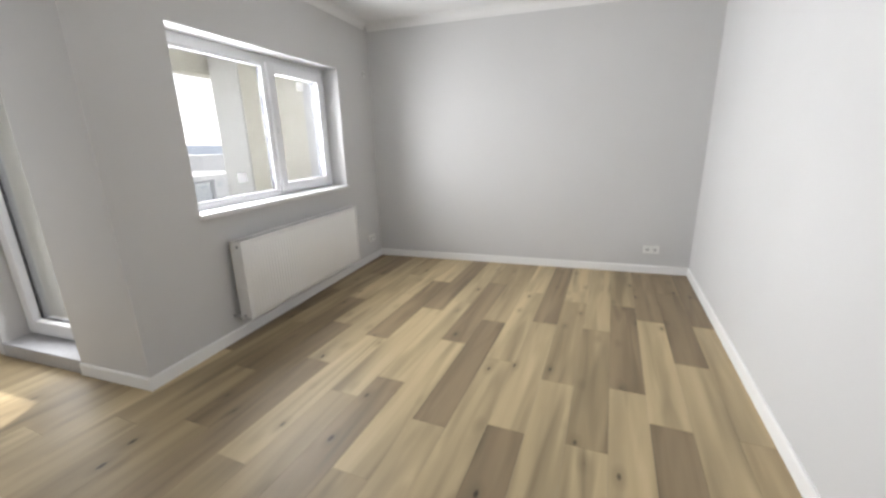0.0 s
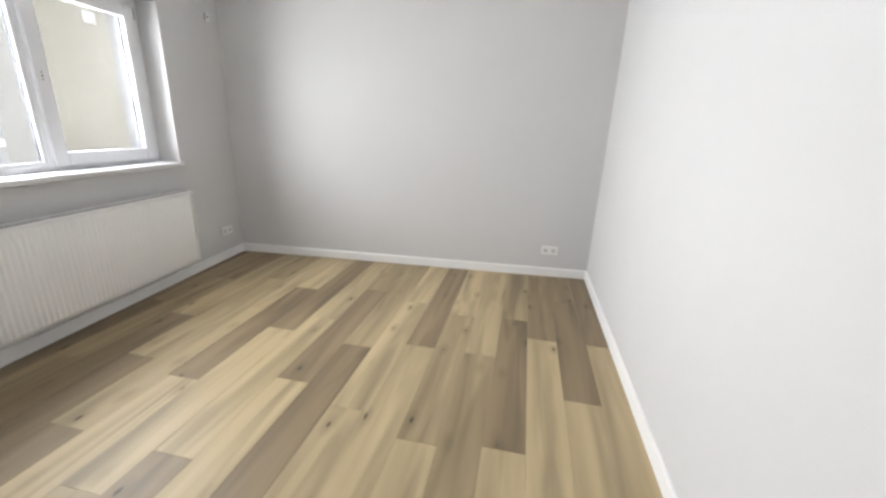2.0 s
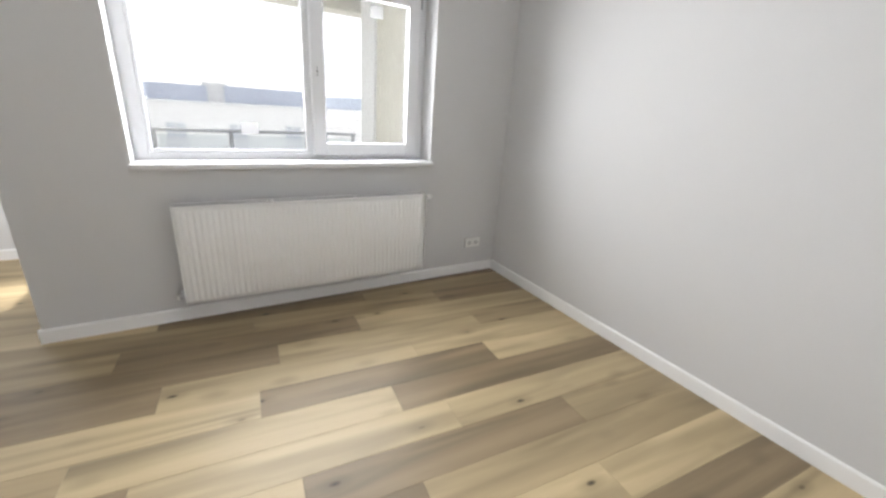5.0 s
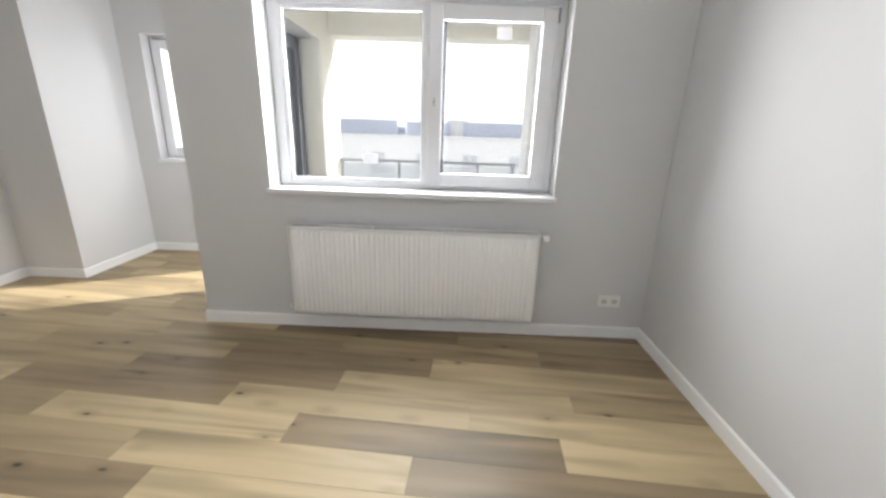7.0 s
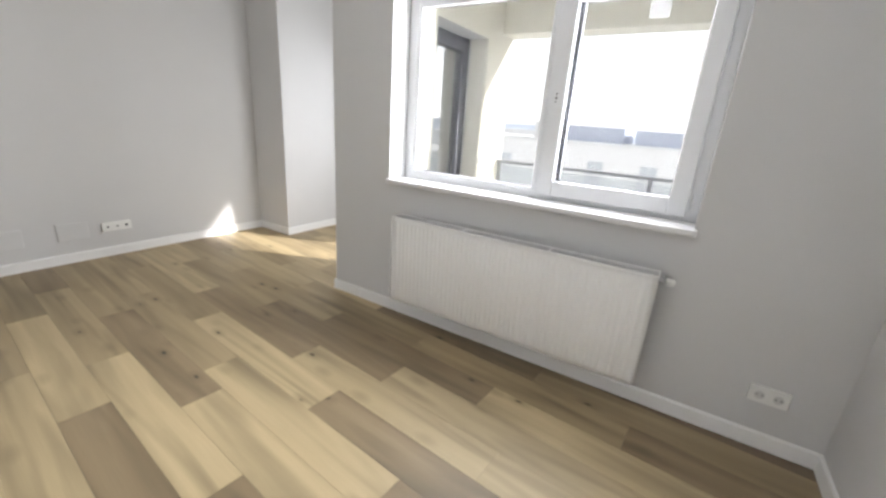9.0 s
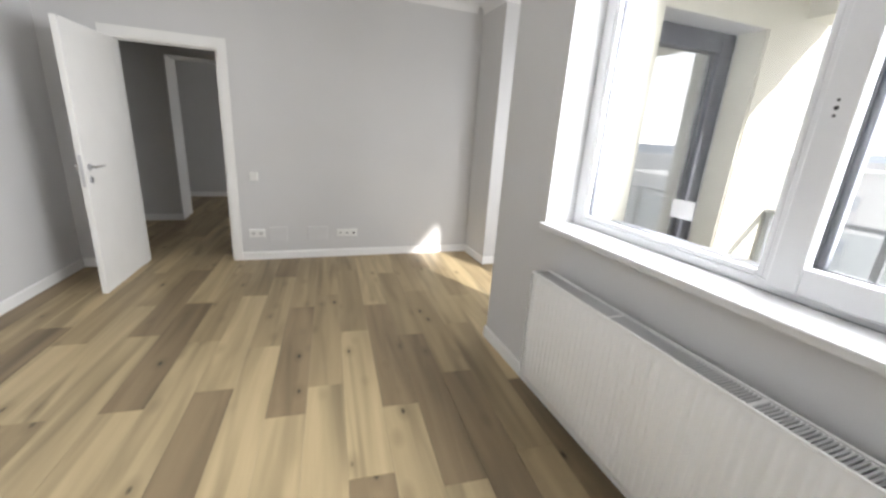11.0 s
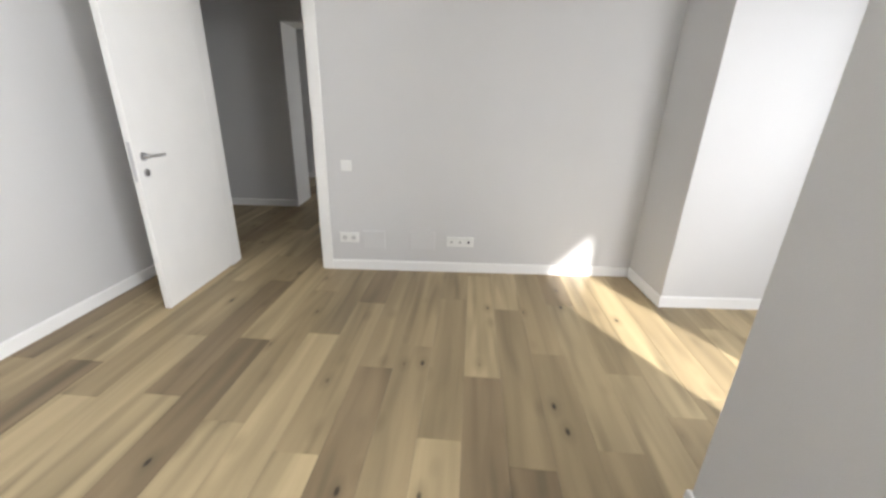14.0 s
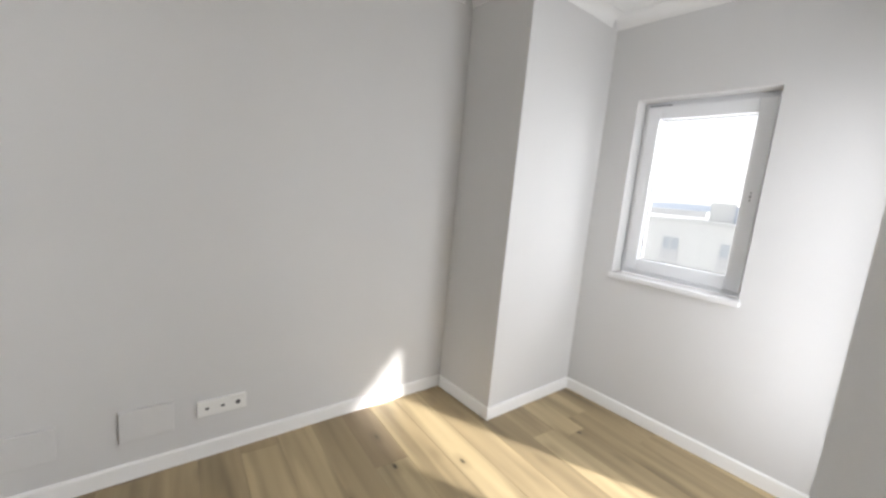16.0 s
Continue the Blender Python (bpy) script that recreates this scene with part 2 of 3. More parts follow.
solid("ceiling", boxes((NOOK_W, EAST + 0.2, SOUTH, NORTH, CEILING, CEILING + 0.15)), CEIL, "plain white painted ceiling", "ceiling")

# runs of a profile along a wall, from A to B with the room on the left hand
def run(name, a, b, prof, material, label, category, trim_a=0.0, trim_b=0.0):
    a, b = Vector(a), Vector(b)
    d = (b - a).normalized()
    a, b = a + d * trim_a, b - d * trim_b
    side = Vector((-d.y, d.x))
    bm = bmesh.new()
    ends = [[bm.verts.new((p.x + side.x * o, p.y + side.y * o, z)) for o, z in prof] for p in (a, b)]
    k = len(prof)
    for i in range(k):
        bm.faces.new((ends[0][i], ends[0][(i + 1) % k], ends[1][(i + 1) % k], ends[1][i]))
    bm.faces.new(ends[0])
    bm.faces.new(ends[1])
    bmesh.ops.recalc_face_normals(bm, faces=bm.faces)
    return solid(name, bm, material, label, category)


COVE = [(0, TOP - 0.008), (0.005, TOP - 0.008), (0.005, TOP)]
COVE += [(0.006 + 0.064 * (1 - math.cos(i * math.pi / 16)), TOP + 0.064 * math.sin(i * math.pi / 16)) for i in range(9)]
COVE += [(0.074, TOP + 0.064), (0.074, TOP + 0.0695), (0, TOP + 0.0695)]
SKIRT = [(0, 0.0), (0.014, 0.0), (0.014, 0.076), (0.0085, 0.084), (0, 0.084)]
SE, NE, NW = (EAST_S, SOUTH), (EAST, NORTH), (WEST, NORTH)
C1, C2, C3 = (WEST, NOOK_N), (NOOK_W, NOOK_N), (NOOK_W, PIER_Y)
C4, C5 = (PIER_X, PIER_Y), (PIER_X, SOUTH)


def skirting(a, b, ta=0.0, tb=0.0):
    return run("baseboard", a, b, SKIRT, TRIM, "white painted skirting board along the wall", "baseboard", ta, tb)


def cornice(a, b, ta=0.0, tb=0.0):
    return run("trim", a, b, COVE, CEIL, "white coved cornice under the ceiling", "cornice", ta, tb)


t = 0.0745
cornice(SE, NE, t, 0)
cornice(NE, NW, t, 0)
cornice(NW, C1, t, -t)
cornice(C1, C2, 0, 0)
cornice(C2, C3, t, 0)
cornice(C3, C4, t, -t)
cornice(C4, C5, 0, 0)
cornice(C5, SE, t, 0)
t = 0.0142
skirting(SE, NE, t, 0)
skirting(NE, NW, t, 0)
skirting(NW, C1, t, -t)
skirting(C1, (BDOOR[1], NOOK_N), 0, 0)
skirting(C2, C3, 0, 0)
skirting(C3, C4, t, -t)
skirting(C4, C5, 0, 0)
skirting(C5, (DOOR[0] - 0.0685, SOUTH), t, 0)
skirting((DOOR[1] + 0.0685, SOUTH), SE, 0, t)

# ---- hallway beyond the room door ----
solid("wall_hall_east", boxes((3.752, 3.9, -5.0, -0.14, 0, 2.9)), PAINT, "grey painted hallway wall", "wall")
# out-of-view wall; its opening is added only to let light into the hallway
wall_with_hole("wall_hall_west", "y", 0.15, 0.0, -4.1, -0.2, (-3.65, -2.5, 0.3, 2.2), "unseen grey hallway wall with an opening added for light", 2.9)
wall_with_hole("wall_hall_south", "x", HALL_S, HALL_S - 0.48, 0.15, 3.752, (0.5, 2.79, 0.0, 2.14), "grey painted hallway wall with an opening", 2.75)
solid("wall_hall_far", boxes((0.15, 3.752, -4.10, -3.93, 0, 2.75)), PAINT, "grey painted far wall seen through two openings", "wall")
solid("ceiling_hall", boxes((0.15, 3.752, -3.93, -0.14, 2.75, 2.9)), CEIL, "white painted hallway ceiling", "ceiling")
skirting((2.792, HALL_S), (3.752, HALL_S))
skirting((0.15, -3.93), (3.752, -3.93))
solid("trim_hall_opening", boxes((2.778, 2.79, HALL_S - 0.48, HALL_S + 0.012, 0, 2.14), (0.5, 0.512, HALL_S - 0.48, HALL_S + 0.012, 0, 2.14), (0.512, 2.778, HALL_S - 0.48, HALL_S + 0.012, 2.125, 2.139)), TRIM, "white lining boards of the hallway opening", "lining")

# ---- room door ----
def room_door():
    x0, x1, _, z1 = DOOR
    d = thing("door_1", (x0, SOUTH, 0), "white wooden room door standing wide open into the room", "door", kind="structure")
    c, t = 0.068, 0.016
    for name, s in (("casing", (x0 - c, x0 + 0.004, 0.0, t, 0, z1 + c)), ("casing", (x1 - 0.004, x1 + c, 0.0, t, 0, z1 + c)), ("casing", (x0 + 0.004, x1 - 0.004, 0.0, t, z1 - 0.004, z1 + c)),
                    ("casing", (x0 - c, x0 + 0.004, -0.14 - t, -0.14, 0, z1 + c)), ("casing", (x1 - 0.004, x1 + c, -0.14 - t, -0.14, 0, z1 + c)), ("casing", (x0 + 0.004, x1 - 0.004, -0.14 - t, -0.14, z1 - 0.004, z1 + c)),
                    ("lining", (x0, x0 + 0.022, -0.14, 0.0, 0, z1 - 0.022)), ("lining", (x1 - 0.022, x1, -0.14, 0.0, 0, z1 - 0.022)), ("lining", (x0, x1, -0.14, 0.0, z1 - 0.022, z1)),
                    ("stop_strip", (x0 + 0.022, x0 + 0.034, -0.075, -0.043, 0, z1 - 0.034)), ("stop_strip", (x0 + 0.022, x1 - 0.022, -0.075, -0.043, z1 - 0.034, z1 - 0.022))):
        part(name, boxes(s, bevel=0.002), DOORW, d).matrix_parent_inverse = d.matrix_world.inverted()
    # the leaf, hinged at the east jamb and swung into the room
    leaf = part("door_leaf", boxes((0, 0.04, 0.0, 0.79, 0.008, 2.0), bevel=0.002), DOORW, d, "white flush door leaf with a fine bead")
    leaf.matrix_parent_inverse = d.matrix_world.inverted()
    leaf.matrix_basis = pose(x1 - 0.022, -0.03, 0, 0, 0, -3.0)
    def on_leaf(name, bm, m, label=""):
        return part(name, bm, m, leaf, label)
    for side, xs in ((-1, 0.0), (1, 0.04)):
        bm = bmesh.new()
        rod(bm, (xs, 0.725, 1.00), (xs + side * 0.008, 0.725, 1.00), 0.026, 24)
        on_leaf("rosette", bm, CHROME, "round chrome rosette")
        bm = bmesh.new()
        rod(bm, (xs, 0.725, 1.00), (xs + side * 0.05, 0.725, 1.00), 0.009)
        rod(bm, (xs + side * 0.045, 0.733, 1.00), (xs + side * 0.045, 0.60, 1.00), 0.0085)
        on_leaf("door_handle", bm, CHROME, "straight chrome lever handle")
        bm = bmesh.new()
        rod(bm, (xs, 0.725, 0.905), (xs + side * 0.007, 0.725, 0.905), 0.024, 24)
        on_leaf("key_rosette", bm, CHROME, "round chrome keyhole rosette")
        on_leaf("keyhole", boxes((xs + side * 0.0035 - 0.0045, xs + side * 0.0035 + 0.0045, 0.722, 0.728, 0.893, 0.913)), DARKHOLE, leaf and "dark keyhole")
    on_leaf("lock_plate", boxes((0.010, 0.030, 0.788, 0.792, 0.86, 1.09)), CHROME, "steel lock plate in the leaf's edge")
    for z in (0.22, 1.02, 1.80):
        bm = bmesh.new()
        rod(bm, (0.046, -0.004, z - 0.05), (0.046, -0.004, z + 0.05), 0.008)
        on_leaf("hinge", bm, CHROME, "barrel hinge")


room_door()

# ---- windows ----
def frame_rect(axis, p0, p1, a0, a1, z0, z1, w, bevel=0.004, bottom=None):
    """Four profile bars round a rectangle; p0..p1 is the depth across the wall."""
    lo, hi = min(p0, p1), max(p0, p1)
    wb = bottom or w
    bm = bmesh.new()
    for s0, s1, b0, b1 in ((a0, a0 + w, z0, z1), (a1 - w, a1, z0, z1), (a0 + w, a1 - w, z0, z0 + wb), (a0 + w, a1 - w, z1 - w, z1)):
        if axis == "y":
            box(bm, lo, hi, s0, s1, b0, b1, bevel=bevel)
        else:
            box(bm, s0, s1, lo, hi, b0, b1, bevel=bevel)
    return bm


def slab(axis, p0, p1, a0, a1, z0, z1, bevel=0.0):
    lo, hi = min(p0, p1), max(p0, p1)
    return boxes((lo, hi, a0, a1, z0, z1) if axis == "y" else (a0, a1, lo, hi, z0, z1), bevel=bevel)


def glazing(win, axis, plane, side, a0, a1, z0, z1, glass=None):
    """A pane with a gasket line and a glazing bead on the room side. side: towards the room."""
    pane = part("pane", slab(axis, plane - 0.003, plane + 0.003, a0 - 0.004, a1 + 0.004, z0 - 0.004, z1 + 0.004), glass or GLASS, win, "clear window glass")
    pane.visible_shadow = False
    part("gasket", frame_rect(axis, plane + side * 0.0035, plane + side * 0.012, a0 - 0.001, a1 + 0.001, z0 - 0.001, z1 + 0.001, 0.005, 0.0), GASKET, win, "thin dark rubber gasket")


def handle_holes(win, axis, plane, side, a, z):
    bm = bmesh.new()
    for dz, r in ((-0.021, 0.0042), (0, 0.0062), (0.021, 0.0042)):
        p = (plane, a, z + dz) if axis == "y" else (a, plane, z + dz)
        q = (plane + side * 0.0015, a, z + dz) if axis == "y" else (a, plane + side * 0.0015, z + dz)
        rod(bm, p, q, r, 12)
    part("handle_hole", bm, DARKHOLE, win, "three dark screw holes for a missing handle")


def main_window():
    y0, y1, z0, z1 = WIN
    w = thing("window_1", (0, 0, 0), "white plastic two-light window with no handle fitted", "window", kind="structure")
    f0, f1 = -0.245, -0.175
    part("window_frame", frame_rect("y", f0 + 0.035, f1, y0, y1, z0, z1, 0.071, bottom=0.038), UPVC, w)
    part("outer_frame", frame_rect("y", f0, f0 + 0.034, y0, y1, z0, z1, 0.071, bottom=0.038), ANTHRA, w, "anthracite outer frame")
    part("outer_mullion", slab("y", f0, f0 + 0.034, 3.599, 3.671, z0 + 0.038, z1 - 0.071), ANTHRA, w, "anthracite outer mullion")
    part("outer_sash", frame_rect("y", f0 + 0.008, f0 + 0.034, 3.672, y1 - 0.072, z0 + 0.039, z1 - 0.072, 0.06), ANTHRA, w, "anthracite outer sash")
    mid = 3.635
    part("mullion", slab("y", f0 + 0.035, f1, mid - 0.036, mid + 0.036, z0 + 0.038, z1 - 0.071, 0.003), UPVC, w)
    # fixed light
    part("glazing_bead", frame_rect("y", f1 - 0.02, f1 - 0.002, y0 + 0.071, mid - 0.036, z0 + 0.038, z1 - 0.071, 0.022, 0.005), UPVC, w)
    # the opening sash stands proud of the frame
    part("sash", frame_rect("y", f0 + 0.036, f1 + 0.022, mid - 0.012, y1 - 0.052, z0 + 0.023, z1 - 0.052, 0.088, 0.006), UPVC, w, "white opening sash proud of the frame")
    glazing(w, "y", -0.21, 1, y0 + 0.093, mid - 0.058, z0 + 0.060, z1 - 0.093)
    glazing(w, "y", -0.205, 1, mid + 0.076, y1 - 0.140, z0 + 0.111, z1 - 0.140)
    handle_holes(w, "y", f1 + 0.022, 1, mid + 0.028, 1.55)
    for z in (z0 + 0.10, z1 - 0.10):
        bm = bmesh.new()
        rod(bm, (f1 + 0.012, y1 - 0.045, z - 0.04), (f1 + 0.012, y1 - 0.045, z + 0.04), 0.008)
        part("hinge", bm, METAL if z > 1.5 else UPVC, w, "small sash hinge")
    part("label_sticker", slab("y", -0.2065, -0.2055, 3.185, 3.285, 1.14, 1.215), PAPER, w, "white paper label stuck on the glass")
    part("label_sticker", slab("y", -0.2015, -0.2005, 4.045, 4.135, 1.925, 2.0), PAPER, w, "white paper label stuck on the glass")
    part("window_sill", boxes((f1, 0.035, y0 - 0.012, y1 + 0.012, z0 - 0.033, z0), bevel=0.006), SILL, w, "white sill board with a rounded nose")
    part("outer_sill", boxes((-0.50, f0, y0, y1, z0 - 0.03, z0 + 0.005)), METAL, w, "grey metal outer sill")


main_window()


def nook_window():
    y0, y1, z0, z1 = WIN2
    w = thing("window_2", (0, 0, 0), "small white plastic window with no handle fitted", "window", kind="structure")
    p = NOOK_W
    f0, f1 = p - 0.19, p - 0.12
    part("window_frame", frame_rect("y", f0, f1, y0, y1, z0, z1, 0.055), UPVC, w)
    part("sash", frame_rect("y", f0 + 0.02, f1 + 0.022, y0 + 0.028, y1 - 0.028, z0 + 0.03, z1 - 0.03, 0.085, 0.006), UPVC, w, "white opening sash proud of the frame")
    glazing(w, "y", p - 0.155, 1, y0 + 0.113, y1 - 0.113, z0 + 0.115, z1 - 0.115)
    handle_holes(w, "y", f1 + 0.022, 1, y1 - 0.07, 1.58)
    bm = bmesh.new()
    rod(bm, (f1 + 0.012, y0 + 0.018, z0 + 0.06), (f1 + 0.012, y0 + 0.018, z0 + 0.14), 0.008)
    part("hinge", bm, UPVC, w, "small sash hinge")
    part("hinge", boxes((f1, f1 + 0.014, y0 + 0.03, y0 + 0.17, z1 - 0.032, z1 - 0.02)), METAL, w, "grey hinge arm at the head")
    part("window_sill", boxes((f1, p + 0.035, y0 - 0.012, y1 + 0.012, z0 - 0.033, z0), bevel=0.006), SILL, w, "white sill board with a rounded nose")


nook_window()


def balcony_door():
    x0, x1, _, z1 = BDOOR
    d = thing("door_2", (0, 0, 0), "white glazed balcony door, anthracite outside, closed", "door", kind="structure")
    i0, i1 = 2.245, 2.285          # white room side
    o1 = 2.325                      # anthracite outer side
    zb = 0.10
    part("door_frame", frame_rect("x", i0, i1, x0, x1, zb, z1, 0.06), UPVC, d)
    part("outer_door_frame", frame_rect("x", i1, o1, x0, x1, zb, z1, 0.085), ANTHRA, d, "anthracite outer frame")
    part("sash", frame_rect("x", i0 - 0.022, i1 - 0.004, x0 + 0.03, x1 - 0.03, zb + 0.03, z1 - 0.03, 0.09, 0.006), UPVC, d, "white glazed sash")
    part("outer_sash", frame_rect("x", i1 + 0.002, o1 + 0.004, x0 + 0.035, x1 - 0.035, zb + 0.035, z1 - 0.035, 0.085, 0.006), ANTHRA, d, "anthracite outer sash")
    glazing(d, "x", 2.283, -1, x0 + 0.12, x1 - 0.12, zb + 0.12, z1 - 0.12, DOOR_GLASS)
    part("threshold", boxes((x0, x1, 2.07, 2.42, 0.0, 0.10), bevel=0.005), STONE, d, "grey stone threshold step")


balcony_door()

# ---- radiator ----
def radiator():
    y0, y1, z0, z1, xf, xb = 2.765, 4.366, 0.160, 0.768, 0.150, 0.045
    r = thing("radiator", (0.1, 3.6, 0.1), "white steel panel radiator under the window", "radiator")
    inv = r.matrix_world.inverted()

    def put(name, bm, m, label="", smooth=False):
        o = part(name, bm, m, r, label, smooth)
        o.matrix_parent_inverse = inv
        return o

    def panel(xp, side):
        # pressed sheet with vertical flutes
        bm = bmesh.new()
        flutes, n = 48, 10
        ys, ds = [], []
        pad = 0.035
        ys.append(y0 + 0.006), ds.append(0.0)
        for i in range(flutes * n + 1):
            u = i / (flutes * n)
            ph = (u * flutes) % 1.0
            d = 0.0045 * (1 - math.cos(2 * math.pi * ph))
            ys.append(y0 + pad + u * (y1 - y0 - 2 * pad)), ds.append(d)
        ys.append(y1 - 0.006), ds.append(0.0)
        zs = [(z0 + 0.004, 0), (z0 + 0.028, 0), (z0 + 0.04, 1), (z1 - 0.05, 1), (z1 - 0.038, 0), (z1 - 0.006, 0)]
        grid = [[bm.verts.new((xp + side * (d * k - 0.010), y, z)) for y, d in zip(ys, ds)] for z, k in zs]
        for a, b in zip(grid, grid[1:]):
            for i in range(len(ys) - 1):
                bm.faces.new((a[i], a[i + 1], b[i + 1], b[i]))
        if side < 0:
            bmesh.ops.reverse_faces(bm, faces=bm.faces)
        ret = bmesh.ops.extrude_face_region(bm, geom=list(bm.faces))
        bmesh.ops.translate(bm, vec=(-side * 0.006, 0, 0), verts=[v for v in ret["geom"] if isinstance(v, bmesh.types.BMVert)])
        bmesh.ops.recalc_face_normals(bm, faces=bm.faces)
        return bm

    put("front_panel", panel(xf, 1), RAD, "fluted front panel", True)
    put("back_panel", panel(xb, -1), RAD, "fluted back panel", True)
    for a, b in ((y0, y0 + 0.005), (y1 - 0.005, y1)):
        put("side_cover", boxes((xb - 0.002, xf - 0.002, a, b, z0 + 0.02, z1), bevel=0.002), RAD)
    # top grille: rails, cross bars and fins
    put("grille_rail", boxes((xf - 0.012, xf - 0.002, y0 + 0.005, y1 - 0.005, z1 - 0.010, z1)), RAD)
    put("grille_rail", boxes((xb, xb + 0.010, y0 + 0.005, y1 - 0.005, z1 - 0.010, z1)), RAD)
    for k in range(1, 3):
        yy = y0 + (y1 - y0) * k / 3
        put("grille_bridge", boxes((xb + 0.010, xf - 0.012, yy - 0.006, yy + 0.006, z1 - 0.012, z1 - 0.003)), RAD)
    bm = bmesh.new()
    for i in range(136):
        yy = y0 + 0.012 + i * (y1 - y0 - 0.024) / 135
        box(bm, xb + 0.010, xf - 0.012, yy - 0.0027, yy + 0.0027, z1 - 0.012, z1 - 0.004)
    put("grille_slat", bm, SLAT, "thin grey steel grille slats")
    # its dark colour stands in for the shade inside the radiator
    put("convector", boxes((xb + 0.012, xf - 0.014, y0 + 0.03, y1 - 0.03, z0 + 0.05, z1 - 0.06)), RAD_SHADE, "convector sheet, coloured dark for the shade between the panels")
    # valve at the window-corner end, pipes into the wall, brackets
    bm = bmesh.new()
    rod(bm, (0.09, y1 - 0.002, z1 - 0.035), (0.09, y1 + 0.028, z1 - 0.035), 0.011)
    rod(bm, (0.09, y1 + 0.018, z1 - 0.035), (0.02, y1 + 0.018, z1 - 0.035), 0.008)
    valve = put("valve_body", bm, CHROME, "chrome radiator valve", True)
    bm = bmesh.new()
    rod(bm, (0.09, y1 + 0.028, z1 - 0.035), (0.09, y1 + 0.062, z1 - 0.035), 0.018, 20)
    rod(bm, (0.09, y1 + 0.062, z1 - 0.035), (0.09, y1 + 0.068, z1 - 0.035), 0.013, 20)
    part("valve_cap", bm, PLASTIC, valve, "white plastic valve cap", True)
    bm = bmesh.new()
    rod(bm, (0.09, y0 + 0.002, z0 + 0.035), (0.09, y0 - 0.03, z0 + 0.035), 0.012)
    rod(bm, (0.09, y0 - 0.02, z0 + 0.035), (0.0, y0 - 0.02, z0 + 0.035), 0.009)
    ret = put("return_valve", bm, CHROME, "chrome return valve with a pipe into the wall", True)
    bm = bmesh.new()
    rod(bm, (0.09, y0 - 0.03, z0 + 0.035), (0.09, y0 - 0.045, z0 + 0.035), 0.014, 18)
    part("return_cap", bm, PLASTIC, ret, "white plastic cap", True)
    put("bleed_plug", rod(bmesh.new(), (0.11, y0 + 0.001, z1 - 0.04), (0.11, y0 - 0.004, z1 - 0.04), 0.008), DARKHOLE, "dark air bleed plug")
    for yy in (y0 + 0.25, y1 - 0.25):
        put("wall_bracket", boxes((0.0, xb + 0.004, yy - 0.02, yy + 0.02, z0 + 0.08, z1 - 0.08)), METAL, "grey wall bracket")


radiator()

# ---- sockets, switch, cover plates ----
def wall_pose(axis, face, side, a, z):
    """Local x along the wall, local y out of the wall into the room, local z up."""
    if axis == "x":
        return pose(a, face, z, 0, 0, 0 if side > 0 else 180)
    return pose(face, a, z, 0, 0, -90 if side > 0 else 90)


def plate_thing(name, m, w, h, label, category, group=""):
    ob = new(name)
    ob.matrix_world = m
    tagged(ob, label, category, group)
    bm = boxes((-w / 2, w / 2, 0, 0.020, -h / 2, h / 2), bevel=0.003)
    part("plate", bm, PLASTIC, ob)
    return ob


def socket_insert(ob, x):
    bm = bmesh.new()
    rod(bm, (x, 0.020, 0), (x, 0.0215, 0), 0.026, 24)
    ring = part("socket_insert", bm, PLASTIC, ob, "round white socket insert")
    bm = bmesh.new()
    rod(bm, (x, 0.0215, 0), (x, 0.0221, 0), 0.0205, 24)
    well = part("socket_well", bm, mat_well, ring, "round disc with the socket well's shade in its colour")
    bm = bmesh.new()
    for dx in (-0.0095, 0.0095):
        rod(bm, (x + dx, 0.0221, 0), (x + dx, 0.0226, 0), 0.0034, 10)
    part("pin_hole", bm, DARKHOLE, ring, "two dark pin holes")


COVER = mat("pale_cover_plastic", (0.655, 0.652, 0.649), 0.6, spot=0.02)
# white plastic darkened: the recessed well's shade is painted in
mat_well = mat("socket_well_shade_colour", (0.62, 0.62, 0.61), 0.5, spot=0.03)


def double_socket(m, label):
    ob = plate_thing("double_socket", m, 0.152, 0.081, label, "socket", "wall sockets")
    for x in (-0.0355, 0.0355):
        socket_insert(ob, x)


double_socket(wall_pose("x", SOUTH, 1, 1.672, 0.287), "white double socket low on the wall beside the door")
double_socket(wall_pose("x", NORTH, -1, 3.180, 0.262), "white double socket low on the end wall")
double_socket(wall_pose("y", WEST, 1, 4.908, 0.282), "white double socket low on the window wall")
sw = plate_thing("light_switch", wall_pose("x", SOUTH, 1, 1.668, 0.872), 0.081, 0.081, "white light switch beside the door", "switch")
part("rocker", boxes((-0.027, 0.027, 0.020, 0.026, -0.027, 0.027), bevel=0.002), PLASTIC, sw, "white square rocker")
tv = plate_thing("media_outlet", wall_pose("x", SOUTH, 1, 0.76, 0.272), 0.223, 0.081, "white three-gang media outlet low on the wall", "socket")
for k, x in enumerate((-0.071, 0.0, 0.071)):
    bm = bmesh.new()
    if k > 0:
        box(bm, x - 0.008, x + 0.008, 0.020, 0.0212, -0.006, 0.006)
    else:
        rod(bm, (x, 0.020, 0), (x, 0.0212, 0), 0.012, 16)
    part("jack", bm, DARKHOLE, tv, "small dark jack")
for x, w, h in ((1.073, 0.21, 0.15), (1.47, 0.18, 0.15)):
    c = new("blank_cover")
    c.matrix_world = wall_pose("x", SOUTH, 1, x, 0.272)
    tagged(c, "flat white blank cover plate flush with the wall", "cover plate", "blank covers")
    part("plate", boxes((-w / 2, w / 2, 0, 0.013, -h / 2, h / 2), bevel=0.003), COVER, c)
ac = plate_thing("cable_outlet", wall_pose("y", WEST, 1, 4.99, 2.180), 0.045, 0.06, "small white cable outlet high on the wall", "outlet")
